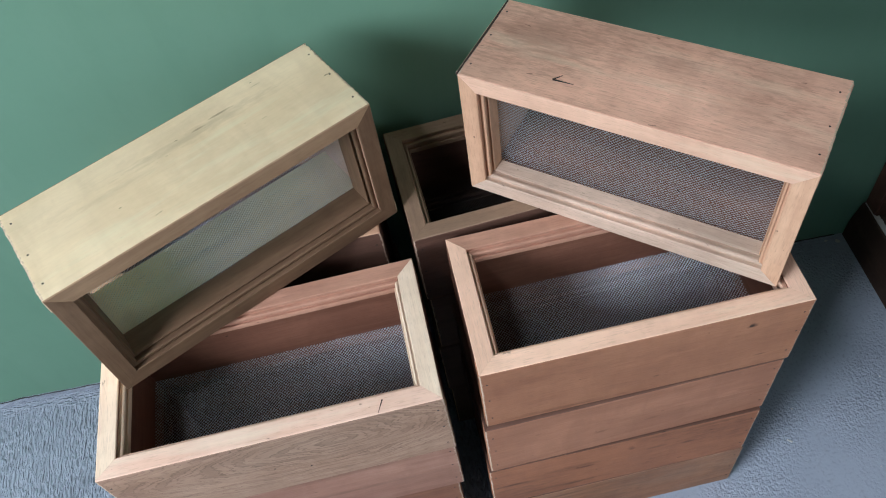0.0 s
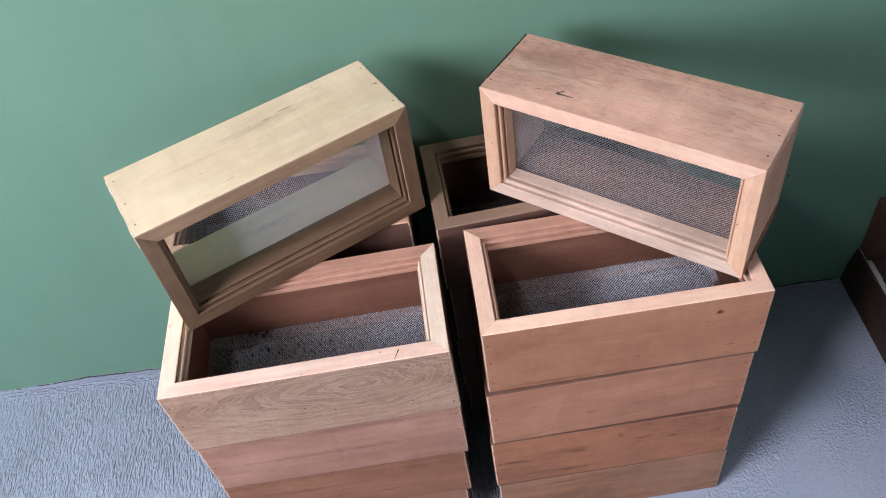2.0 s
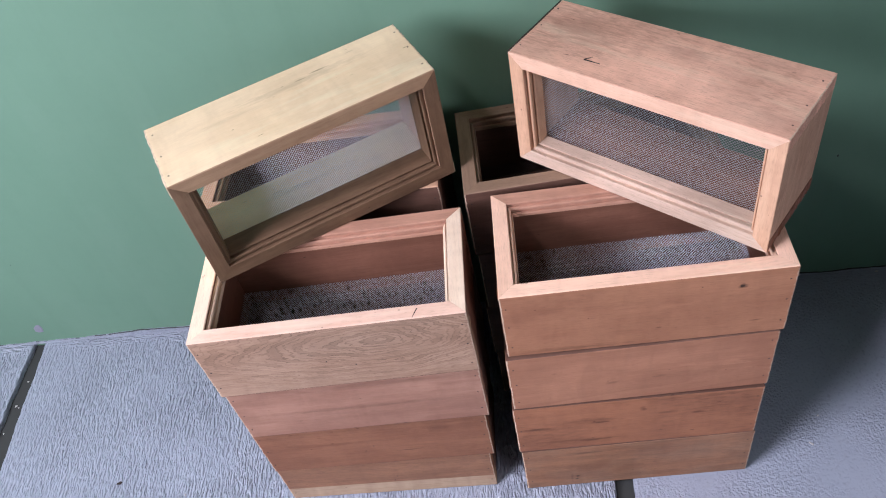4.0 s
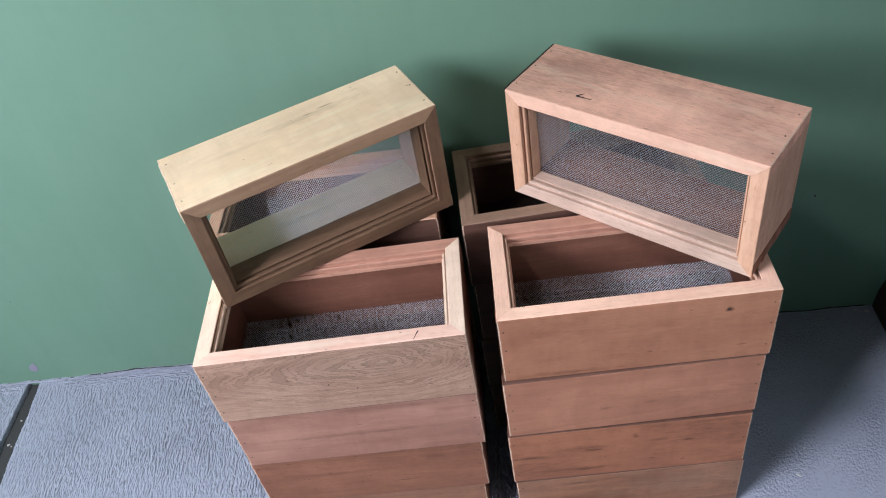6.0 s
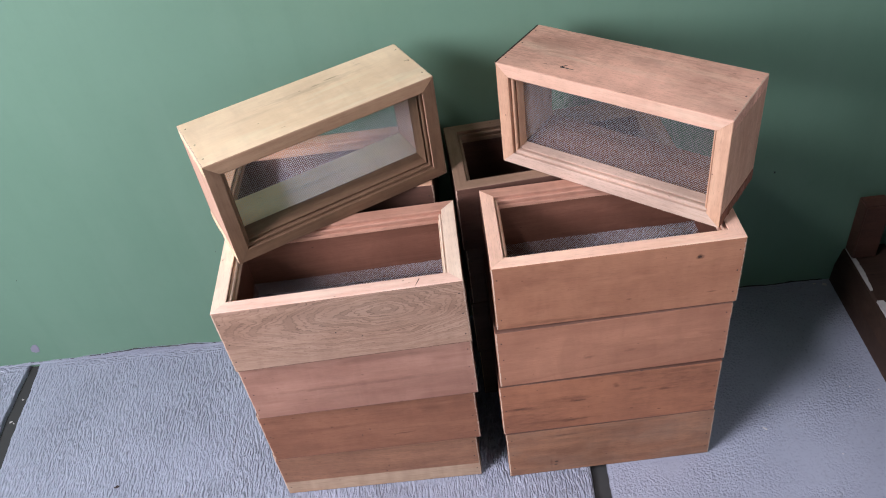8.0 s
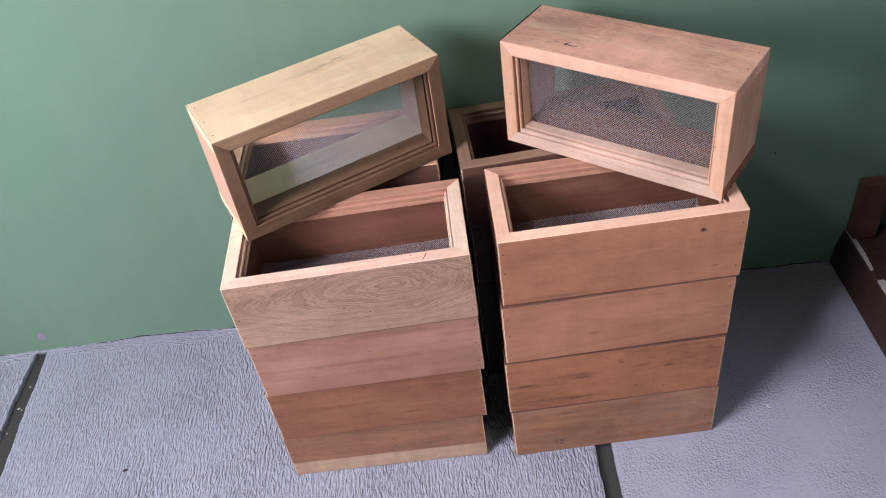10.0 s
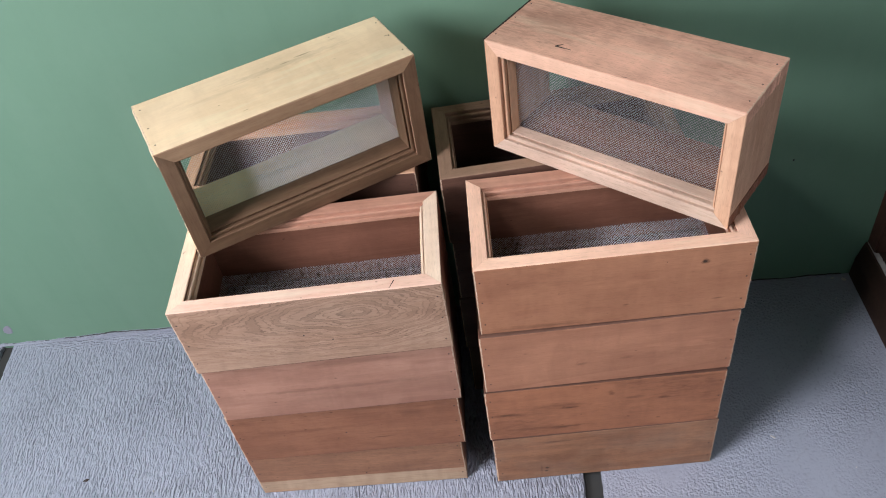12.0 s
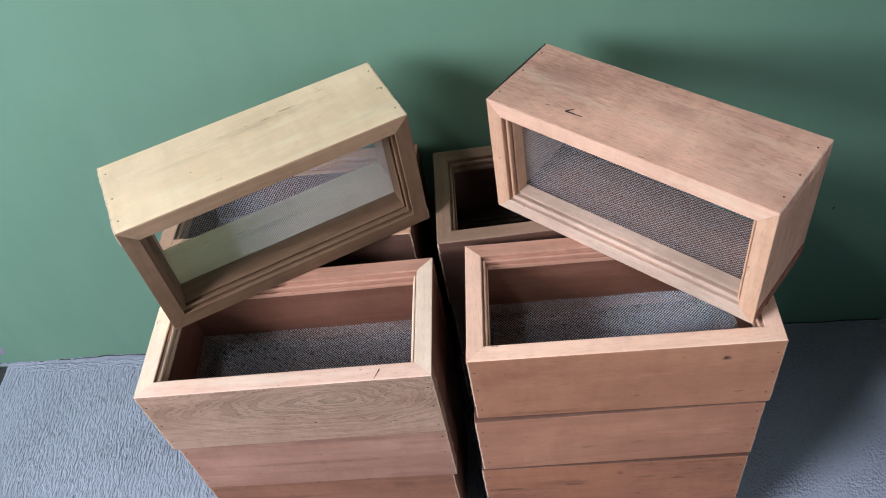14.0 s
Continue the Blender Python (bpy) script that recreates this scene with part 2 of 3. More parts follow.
WOOD = {
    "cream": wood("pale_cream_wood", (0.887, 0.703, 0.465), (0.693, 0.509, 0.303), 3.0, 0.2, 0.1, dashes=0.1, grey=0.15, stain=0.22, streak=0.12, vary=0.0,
                  marks=((-0.03, 0.100, 0.12, 0.010, 0.3), (-0.060, 0.108, 0.020, 0.0022, 0.8), (-0.030, 0.103, 0.010, 0.0020, 0.8), (-0.115, 0.12, 0.008, 0.0015, 0.7), (0.09, 0.085, 0.07, 0.006, 0.16))),
    # pink's broad mark joins a stain with shade over its left rear
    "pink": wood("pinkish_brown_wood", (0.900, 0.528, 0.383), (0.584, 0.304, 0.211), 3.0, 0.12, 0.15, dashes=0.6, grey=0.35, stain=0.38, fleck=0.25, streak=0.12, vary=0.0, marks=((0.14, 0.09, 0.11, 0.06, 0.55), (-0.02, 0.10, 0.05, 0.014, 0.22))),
    "endtan": wood("grey_tan_end_wood", (0.721, 0.460, 0.322), (0.477, 0.270, 0.173), 5.0, 0.5, 0.4, dashes=0.6, vary=0.0, stain=0.35),
    "endpink": wood("pale_pink_end_wood", (0.66, 0.42, 0.305), (0.52, 0.30, 0.205), 2.5, 0.3, 0.15, dashes=0.2, vary=0.0, stain=0.15),
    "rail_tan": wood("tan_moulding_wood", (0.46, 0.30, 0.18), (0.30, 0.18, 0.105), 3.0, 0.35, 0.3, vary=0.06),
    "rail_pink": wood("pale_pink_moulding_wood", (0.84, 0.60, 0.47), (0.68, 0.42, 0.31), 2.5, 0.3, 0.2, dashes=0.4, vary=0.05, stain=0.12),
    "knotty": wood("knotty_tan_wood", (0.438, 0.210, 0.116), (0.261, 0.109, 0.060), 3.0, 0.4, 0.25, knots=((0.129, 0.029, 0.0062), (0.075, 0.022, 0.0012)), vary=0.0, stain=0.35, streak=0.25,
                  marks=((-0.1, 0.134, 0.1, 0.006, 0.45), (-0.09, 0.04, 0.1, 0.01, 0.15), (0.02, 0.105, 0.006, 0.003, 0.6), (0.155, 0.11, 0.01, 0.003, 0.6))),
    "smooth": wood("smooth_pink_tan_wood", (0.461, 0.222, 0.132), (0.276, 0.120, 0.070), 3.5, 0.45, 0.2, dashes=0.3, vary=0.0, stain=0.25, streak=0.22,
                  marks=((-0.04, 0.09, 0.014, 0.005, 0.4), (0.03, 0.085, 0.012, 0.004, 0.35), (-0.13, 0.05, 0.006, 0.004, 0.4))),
    "brownish": wood("brownish_tan_wood", (0.381, 0.184, 0.099), (0.192, 0.089, 0.052), 4.0, 0.4, 0.45, dashes=0.6, grey=0.35, knots=((-0.105, 0.108, 0.004), (-0.106, 0.118, 0.004)), vary=0.0, stain=0.5, streak=0.4,
                  marks=((-0.09, 0.02, 0.04, 0.003, 0.55), (-0.115, 0.112, 0.003, 0.022, 0.5), (0.08, 0.05, 0.09, 0.006, 0.25))),
    "sappy": wood("tan_wood_with_sapwood", (0.361, 0.179, 0.102), (0.207, 0.100, 0.060), 4.0, 0.4, 0.5, sap=0.100, dashes=0.7, vary=0.0),
    "rose": wood("rose_wood", (0.407, 0.223, 0.157), (0.253, 0.118, 0.080), 2.5, 0.5, 0.15, dashes=0.2, vary=0.05, streak=0.3,
                  marks=((0.0, 0.078, 0.19, 0.005, 0.3), (0.06, 0.015, 0.12, 0.008, 0.2))),
    "red": wood("reddish_brown_wood", (0.307, 0.138, 0.077), (0.200, 0.081, 0.046), 2.5, 0.45, 0.25, vary=0.05, stain=0.4,
                  marks=((0.06, 0.1, 0.028, 0.003, 0.6), (0.12, 0.03, 0.03, 0.012, 0.35), (-0.05, 0.06, 0.12, 0.006, 0.25))),
    "grey": wood("grey_tan_wood", (0.462, 0.298, 0.205), (0.290, 0.170, 0.110), 4.0, 0.25, 0.3, grey=0.22, swirl=(0.072, 0.040), vary=0.0, stain=0.35, streak=0.3),
    "fleck": wood("flecked_tan_wood", (0.409, 0.172, 0.089), (0.238, 0.099, 0.056), 3.0, 0.4, 0.3, fleck=0.3, vary=0.0, stain=0.4, streak=0.3,
                  marks=((-0.163, 0.07, 0.032, 0.006, 0.85), (-0.07, 0.055, 0.05, 0.01, 0.5), (-0.055, 0.062, 0.018, 0.003, 0.9), (-0.067, 0.12, 0.028, 0.005, 0.9), (0.012, 0.032, 0.007, 0.01, 0.6), (0.1, 0.057, 0.012, 0.006, 0.7), (0.135, 0.008, 0.055, 0.005, 0.6), (-0.1, 0.117, 0.07, 0.006, 0.45), (0.05, 0.05, 0.022, 0.004, 0.5))),
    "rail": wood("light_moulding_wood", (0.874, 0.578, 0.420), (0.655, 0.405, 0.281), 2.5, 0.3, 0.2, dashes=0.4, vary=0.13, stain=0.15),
    "rail_warm": wood("warm_tan_moulding_wood", (0.700, 0.437, 0.285), (0.500, 0.285, 0.175), 2.5, 0.3, 0.2, dashes=0.4, vary=0.05, stain=0.2),
    "rail_tawny": wood("tawny_moulding_wood", (0.590, 0.328, 0.228), (0.400, 0.205, 0.138), 2.5, 0.35, 0.2, dashes=0.4, vary=0.04, stain=0.3),
    "rail_worn": wood("worn_greyish_moulding_wood", (0.796, 0.582, 0.451), (0.571, 0.407, 0.310), 2.5, 0.25, 0.3, dashes=0.6, grey=0.3, vary=0.03, stain=0.5),
    "rail_pale": wood("pale_moulding_wood", (0.82, 0.66, 0.50), (0.68, 0.50, 0.36), 2.5, 0.3, 0.2, dashes=0.4, vary=0.08, stain=0.12),
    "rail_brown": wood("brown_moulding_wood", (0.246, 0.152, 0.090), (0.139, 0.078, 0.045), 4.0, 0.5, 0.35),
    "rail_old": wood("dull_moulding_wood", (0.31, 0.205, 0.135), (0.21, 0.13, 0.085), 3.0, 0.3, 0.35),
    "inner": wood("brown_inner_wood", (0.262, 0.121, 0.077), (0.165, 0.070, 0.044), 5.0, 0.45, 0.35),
    # brown darkened to stand for shade inside, behind and between the boxes
    "umber": wood("shade_darkened_wood", (0.16, 0.085, 0.06), (0.10, 0.05, 0.035), 5.0, 0.45, 0.35),
}


def paint_wall():
    n = Nodes("green_wall_paint")
    v = n.coords(shift=False)
    big = n.noise(v, 1.3, 4, 0.6)
    small = n.noise(v, 45.0, 4, 0.6)
    col = n.mix(n.ramp(big, [(0.3, 0.0), (0.7, 1.0)]), (0.128, 0.246, 0.170), (0.150, 0.275, 0.194))
    col = n.mix(n.math("MULTIPLY", n.ramp(small, [(0.5, 0.0), (0.8, 1.0)]), 0.15), col, (0.108, 0.210, 0.145))
    dull = n.noise(n.coords((3.0, 3.0, 1.2), shift=False), 1.6, 6, 0.65)
    col = n.mix(n.math("MULTIPLY", n.ramp(dull, [(0.5, 0.0), (0.68, 1.0)]), 0.35), col, (0.165, 0.284, 0.206))
    streak = n.noise(n.coords((22.0, 22.0, 1.5), shift=False), 1.0, 4, 0.6)
    col = n.mix(n.math("MULTIPLY", n.ramp(streak, [(0.5, 0.0), (0.75, 1.0)]), 0.18), col, (0.110, 0.212, 0.147))
    roller = n.noise(v, 320.0, 2, 0.5)
    wave = n.noise(v, 7.0, 3, 0.5)
    return n.finish(col, 0.55, n.math("ADD", n.math("MULTIPLY", roller, 0.2), n.math("MULTIPLY", wave, 3.0)), 0.25, 0.001, 0.2)


def paint_floor(name, stretch, scale, depth, coarse, tint=1.0, patches=((0.3, 0.45), (0.6, 1.0)), rough=0.34, lumps=0.4):
    """Thick grey paint, stippled and brushed into short ridges along one direction."""
    n = Nodes(name)
    bend = n.noise(n.coords(shift=False), 5.0, 2, 0.5)
    ridge = n.noise(n.coords(stretch, shift=False), scale, 2, 0.45, 0.35)
    along = n.noise(n.coords((0.35, 1.0, 1.0), shift=False), 0.8 * scale, 3, 0.5, 0.8)
    tc = n.add("ShaderNodeTexCoord")
    xyz = n.add("ShaderNodeSeparateXYZ")
    n.link(tc.outputs["Object"], xyz.inputs[0])
    edge = n.math("ADD", xyz.outputs[1], n.math("MULTIPLY", bend, 0.08))
    edge = n.ramp(edge, [(0.0, 0.0), (0.025, 1.0)])
    ridge = n.math("ADD", n.math("MULTIPLY", ridge, n.math("SUBTRACT", 1.0, edge)), n.math("MULTIPLY", along, edge))
    ridge = n.ramp(ridge, [(0.3, 0.0), (0.5, 0.55), (0.68, 1.0)])
    patch = n.ramp(bend, list(patches))
    lump = n.noise(n.coords(shift=False), 60.0, 4, 0.6)
    big = n.noise(n.coords(shift=False), 4.0, 5, 0.6)
    col = n.mix(n.ramp(big, [(0.3, 0.0), (0.7, 1.0)]), tuple(tint * c for c in (0.285, 0.322, 0.392)), tuple(tint * c for c in (0.34, 0.38, 0.455)))
    dirt = n.noise(n.coords(shift=False), 70.0, 5, 0.7)
    col = n.mix(n.math("MULTIPLY", n.ramp(dirt, [(0.52, 0.0), (0.75, 1.0)]), 0.4), col, (0.25, 0.265, 0.28))
    # the furrows between the ridges are coloured darker
    furrow = n.math("MULTIPLY", n.ramp(ridge, [(0.0, 1.0), (0.4, 0.0)]), coarse)
    col = n.mix(furrow, col, (0.13, 0.14, 0.155))
    return n.finish(col, rough, n.math("ADD", n.math("MULTIPLY", ridge, patch), n.math("MULTIPLY", lump, lumps)), 1.0, depth, 0.5)


def plain(name, colour, rough, spec=0.3, scale=60.0, vary=0.3, metal=0.0):
    n = Nodes(name)
    f = n.noise(n.coords(shift=False), scale, 4, 0.6)
    col = n.mix(n.math("MULTIPLY", f, vary), colour, tuple(0.4 * c for c in colour))
    n.bsdf.inputs["Metallic"].default_value = metal
    return n.finish(col, rough, f, 0.2, 0.0008, spec)


M_WALL = paint_wall()
M_FLOOR = paint_floor("grey_ridged_floor_paint", (1.0, 0.28, 1.0), 225.0, 0.0056, 0.36)
M_FLOOR_SMOOTH = paint_floor("grey_brushed_floor_paint", (0.8, 0.7, 1.0), 260.0, 0.0016, 0.3, 0.98, ((0.46, 0.03), (0.62, 1.0)), 0.27, 0.25)
M_JOINT = plain("black_joint_filler", (0.042, 0.045, 0.043), 0.75)
M_WIRE = plain("galvanised_wire", (0.66, 0.67, 0.70), 0.36, 0.5, 200.0, 0.15, 0.6)
# wire coloured darker in place of the shade on hidden netting
M_WIRE_SHADED = plain("shade_darkened_wire", (0.09, 0.08, 0.075), 0.7, 0.3, 200.0, 0.3, 0.5)
M_FRAY = plain("pale_frayed_wood", (0.66, 0.49, 0.36), 0.8, 0.2, 400.0, 0.7)
M_NAIL = plain("dark_nail_steel", (0.05, 0.035, 0.03), 0.55, 0.4, 300.0, 0.3, 0.4)
M_DARKWOOD = wood("dark_stained_timber", (0.055, 0.032, 0.022), (0.03, 0.017, 0.012), 4.0, 0.4, 0.4)
M_PLASTER = plain("white_plaster", (0.52, 0.51, 0.49), 0.85, 0.2, 90.0, 0.5)
M_BLACK = plain("black_matt_finish", (0.012, 0.012, 0.013), 0.6)
M_CEIL = plain("brown_ceiling_boards", (0.32, 0.27, 0.21), 0.8, 0.2, 8.0, 0.1)
M_GROUND = plain("outdoor_concrete", (0.30, 0.29, 0.27), 0.85, 0.2, 3.0, 0.4)


# ---- mesh helpers ----
def mesh_of(name, bm, material):
    me = bpy.data.meshes.new(name)
    bmesh.ops.recalc_face_normals(bm, faces=bm.faces)
    bm.to_mesh(me)
    bm.free()
    me.materials.append(material)
    return me


def part(name, me, parent, m=None, label=""):
    ob = new(name, me)
    ob.parent = parent
    ob.matrix_basis = m if m is not None else Matrix()
    return tagged(ob, label)


def bm_box(x0, y0, z0, x1, y1, z1, bevel=0.0):
    bm = bmesh.new()
    bmesh.ops.create_cube(bm, size=1.0)
    for v in bm.verts:
        v.co = Vector((x0 if v.co.x < 0 else x1, y0 if v.co.y < 0 else y1, z0 if v.co.z < 0 else z1))
    if bevel:
        bmesh.ops.bevel(bm, geom=bm.edges[:], offset=bevel, segments=2, affect="EDGES")
    return bm


# ---- room ----
def slab(name, x0, y0, z0, x1, y1, z1, mat, label="", bevel=0.0, parent=None):
    me = mesh_of(name, bm_box(x0, y0, z0, x1, y1, z1, bevel), mat)
    ob = new(name, me)
    if parent:
        ob.parent = parent
    else:
        tagged(ob, label, kind="structure")
    return ob


slab("wall_back", -5.0, 0.0, -0.3, 2.2, 0.15, 2.9, M_WALL, "green painted plaster wall behind the boxes")
slab("wall_right", 2.2, -4.0, -0.3, 2.35, 0.15, 2.9, M_WALL, "green painted side wall")
# unseen parapet, put under the side lamp to give it an opening
slab("wall_left", -2.05, -3.3, -0.3, -1.9, 0.0, 1.2, M_WALL, "unseen low green parapet, added below the side light")
slab("wall_front", -0.4, -3.45, -0.3, 1.3, -3.3, 2.9, M_WALL, "green painted wall behind the viewer")
# ceiling and eave are unseen; their gap shapes the overhead lamp's reach
slab("ceiling", -5.0, -3.3, 2.9, 2.35, -1.45, 3.0, M_CEIL, "unseen brown boarded ceiling, added to bound the overhead light")
slab("ceiling_eave", -5.0, -0.94, 2.6, 2.35, 0.0, 2.68, M_CEIL, "unseen brown boarded eave, added to cut off the overhead light")
base = slab("floor", -5.0, -4.0, -0.16, 2.2, 0.0, -0.012, M_JOINT, "grey brushed painted concrete floor with black joints")


def floor_slab(x0, x1, mat, flare=0.0):
    """A painted slab along y with slightly uneven, chipped joint edges."""
    bm = bmesh.new()
    last = None
    for i in range(401):
        y = -4.0 * (1 - i / 400) ** 1.3
        wave = lambda k: 0.004 * noise.noise(Vector((y * 7, k, 0))) + 0.0022 * noise.noise(Vector((y * 40, k, 1))) + 0.0012 * noise.noise(Vector((y * 140, k, 2)))
        a, b = x0 + wave(x0 * 3.1) + flare * min(0.4, -y), x1 + wave(x1 * 3.1 + 5)
        row = [bm.verts.new((x, y, z)) for x, z in ((a, -0.03), (a, -0.0045), (a + 0.0015, -0.0012), (a + 0.007, 0.0), (b - 0.003, 0.0), (b - 0.001, -0.001), (b, -0.004), (b, -0.03))]
        if last:
            for k in range(8):
                bm.faces.new((last[k], row[k], row[(k + 1) % 8], last[(k + 1) % 8]))
        else:
            bm.faces.new(row)
        last = row
    bm.faces.new(last)
    ob = new("floor_slab", mesh_of("floor_slab", bm, mat))
    ob.parent = base
    return ob


for x0, x1 in ((-5.0, -2.42), (-2.385, -1.126), (-1.094, 0.209), (0.243, 1.52), (1.555, 2.2)):
    floor_slab(x0, x1, M_FLOOR if x0 < 0 else M_FLOOR_SMOOTH, 0.040 if x0 == -1.094 else 0.0)
slab("ground", -400, -400, -0.3, 400, 400, -0.17, M_GROUND, "plain outdoor ground")

# ---- wooden vent boxes ----
LENGTH, HEIGHT, BOARD = 0.398, 0.200, 0.021
PROFILE = ((0.0004, 0.0008), (0.0012, 0.0), (0.0220, 0.0), (0.0229, 0.0008), (0.0229, 0.0020), (0.0214, 0.0022), (0.0214, 0.0078), (0.0252, 0.0080), (0.0256, 0.0062),
           (0.0272, 0.0064), (0.0282, 0.0076), (0.0284, 0.0096), (0.0262, 0.0098), (0.0262, 0.0168), (0.0290, 0.0168), (0.0293, 0.0146), (0.0301, 0.0146), (0.0306, 0.0177))
cache = {}


BACK_PROFILE = ((0.0004, 0.0008), (0.0012, 0.0), (0.0198, 0.0), (0.0206, 0.0008), (0.0206, 0.0014), (0.0004, 0.0014))


def rail_mesh(length, thick, mat, lip=True):
    """A mitred moulding rail: x along it, y inwards from the outer edge, z back from its face."""
    key = ("rail", length, thick, mat.name, lip)
    if key not in cache:
        prof = PROFILE + ((0.0306, thick), (0.0213, thick), (0.0213, 0.0014), (0.0004, 0.0014)) if lip else BACK_PROFILE
        bm = bmesh.new()
        ends = []
        for s in (-1, 1):
            ends.append([bm.verts.new((s * (length / 2 - w - 0.00012), w, d)) for w, d in prof])
            bm.faces.new(ends[-1])
        k = len(prof)
        for i in range(k):
            bm.faces.new((ends[0][i], ends[0][(i + 1) % k], ends[1][(i + 1) % k], ends[1][i]))
        cache[key] = mesh_of("rail", bm, mat)
    return cache[key]


def board_mesh(length, width, mat, ragged, seed):
    """A thin board: x along it, y across, z from its outer face inwards; ragged saw-cut ends."""
    key = ("board", length, width, mat.name, ragged, seed)
    if key not in cache:
        rnd = random.Random(seed)
        bm = bmesh.new()
        steps = 120 if ragged else 1
        loop = []
        for s in (1, -1):
            clump = 0.0
            for i in range(steps + 1):
                y = width * (i / steps if s > 0 else 1 - i / steps)
                clump = 0.6 * clump + 0.4 * rnd.choice((0.0, 0.1, 0.4, 1.0))
                tear = ragged * (0.7 * clump + rnd.choice((0, 0, 0, 0.3, 0.9)) * rnd.random()) if ragged else 0
                loop.append((s * (length / 2 - 0.4 * ragged + tear), y))
        rings = []
        for z, ix, iy in ((0.0007, 0.0, 0.0), (0.0, 0.0021, 0.0005), (BOARD, 0.0, 0.0)):
            wear = [rnd.uniform(0.3, 1.3) for p in loop] if ragged else [0.5] * len(loop)
            rings.append([bm.verts.new((x - math.copysign(ix * w, x), min(max(y, iy), width - iy), z)) for (x, y), w in zip(loop, wear)])
        k = len(loop)
        for a, b in ((1, 0), (0, 2)):
            for i in range(k):
                f = bm.faces.new((rings[a][i], rings[a][(i + 1) % k], rings[b][(i + 1) % k], rings[b][i]))
                f.material_index = int(a == 1 and i % (steps + 1) != steps)
        bm.faces.new(rings[1])
        bm.faces.new(rings[2])
        cache[key] = mesh_of("board", bm, mat)
        cache[key].materials.append(M_FRAY if ragged else mat)
    return cache[key]


def wire_mesh(seed, mat, length, high):
    """Slightly buckled diamond wire netting in the x-y plane, inside the sleeve."""
    key = ("wire", seed, mat.name, length, high)
    if key in cache:
        return cache[key]
    sx, sy, pitch = length - 2 * BOARD - 0.001, high - 2 * BOARD - 0.001, 0.0032
    verts, faces = [], []

    def lift(x, y):
        return 0.0022 * noise.noise(Vector((x * 11, y * 11, seed * 3.1))) + 0.0006 * noise.noise(Vector((x * 60, y * 60, seed)))

    for k, (ang, r) in enumerate(((radians(45), 0.00029), (radians(-45), 0.00017))):
        d, p = Vector((math.cos(ang), math.sin(ang))), Vector((-math.sin(ang), math.cos(ang)))
        reach = abs(p.x) * sx / 2 + abs(p.y) * sy / 2
        for i in range(-int(reach / pitch), int(reach / pitch) + 1):
            o = p * (i * pitch)
            lo, hi = -9.0, 9.0
            for c, dd, h in ((o.x, d.x, sx / 2), (o.y, d.y, sy / 2)):
                a, b = sorted(((-h - c) / dd, (h - c) / dd))
                lo, hi = max(lo, a), min(hi, b)
            if hi - lo < 0.002:
                continue
            n = max(2, int((hi - lo) / 0.018))
            start = len(verts)
            for j in range(n + 1):
                q = o + d * (lo + (hi - lo) * j / n)
                z = lift(q.x, q.y) + (r * 0.8 if k else -r * 0.8)
                for cx, cz in ((-r, 0), (0, r), (r, 0), (0, -r)):
                    verts.append((q.x + p.x * cx, q.y + p.y * cx, z + cz))
            for j in range(n):
                for c in range(4):
                    a, b = start + 4 * j + c, start + 4 * j + (c + 1) % 4
                    faces.append((a, b, b + 4, a + 4))
    me = bpy.data.meshes.new("wire_mesh")
    me.from_pydata(verts, [], faces)
    me.materials.append(mat)
    cache[key] = me
    return me


def nail_mesh():
    if "nail" not in cache:
        bm = bmesh.new()
        bmesh.ops.create_cone(bm, cap_ends=True, segments=8, radius1=0.0013, radius2=0.0009, depth=0.0012)
        cache["nail"] = mesh_of("nail", bm, M_NAIL)
    return cache["nail"]


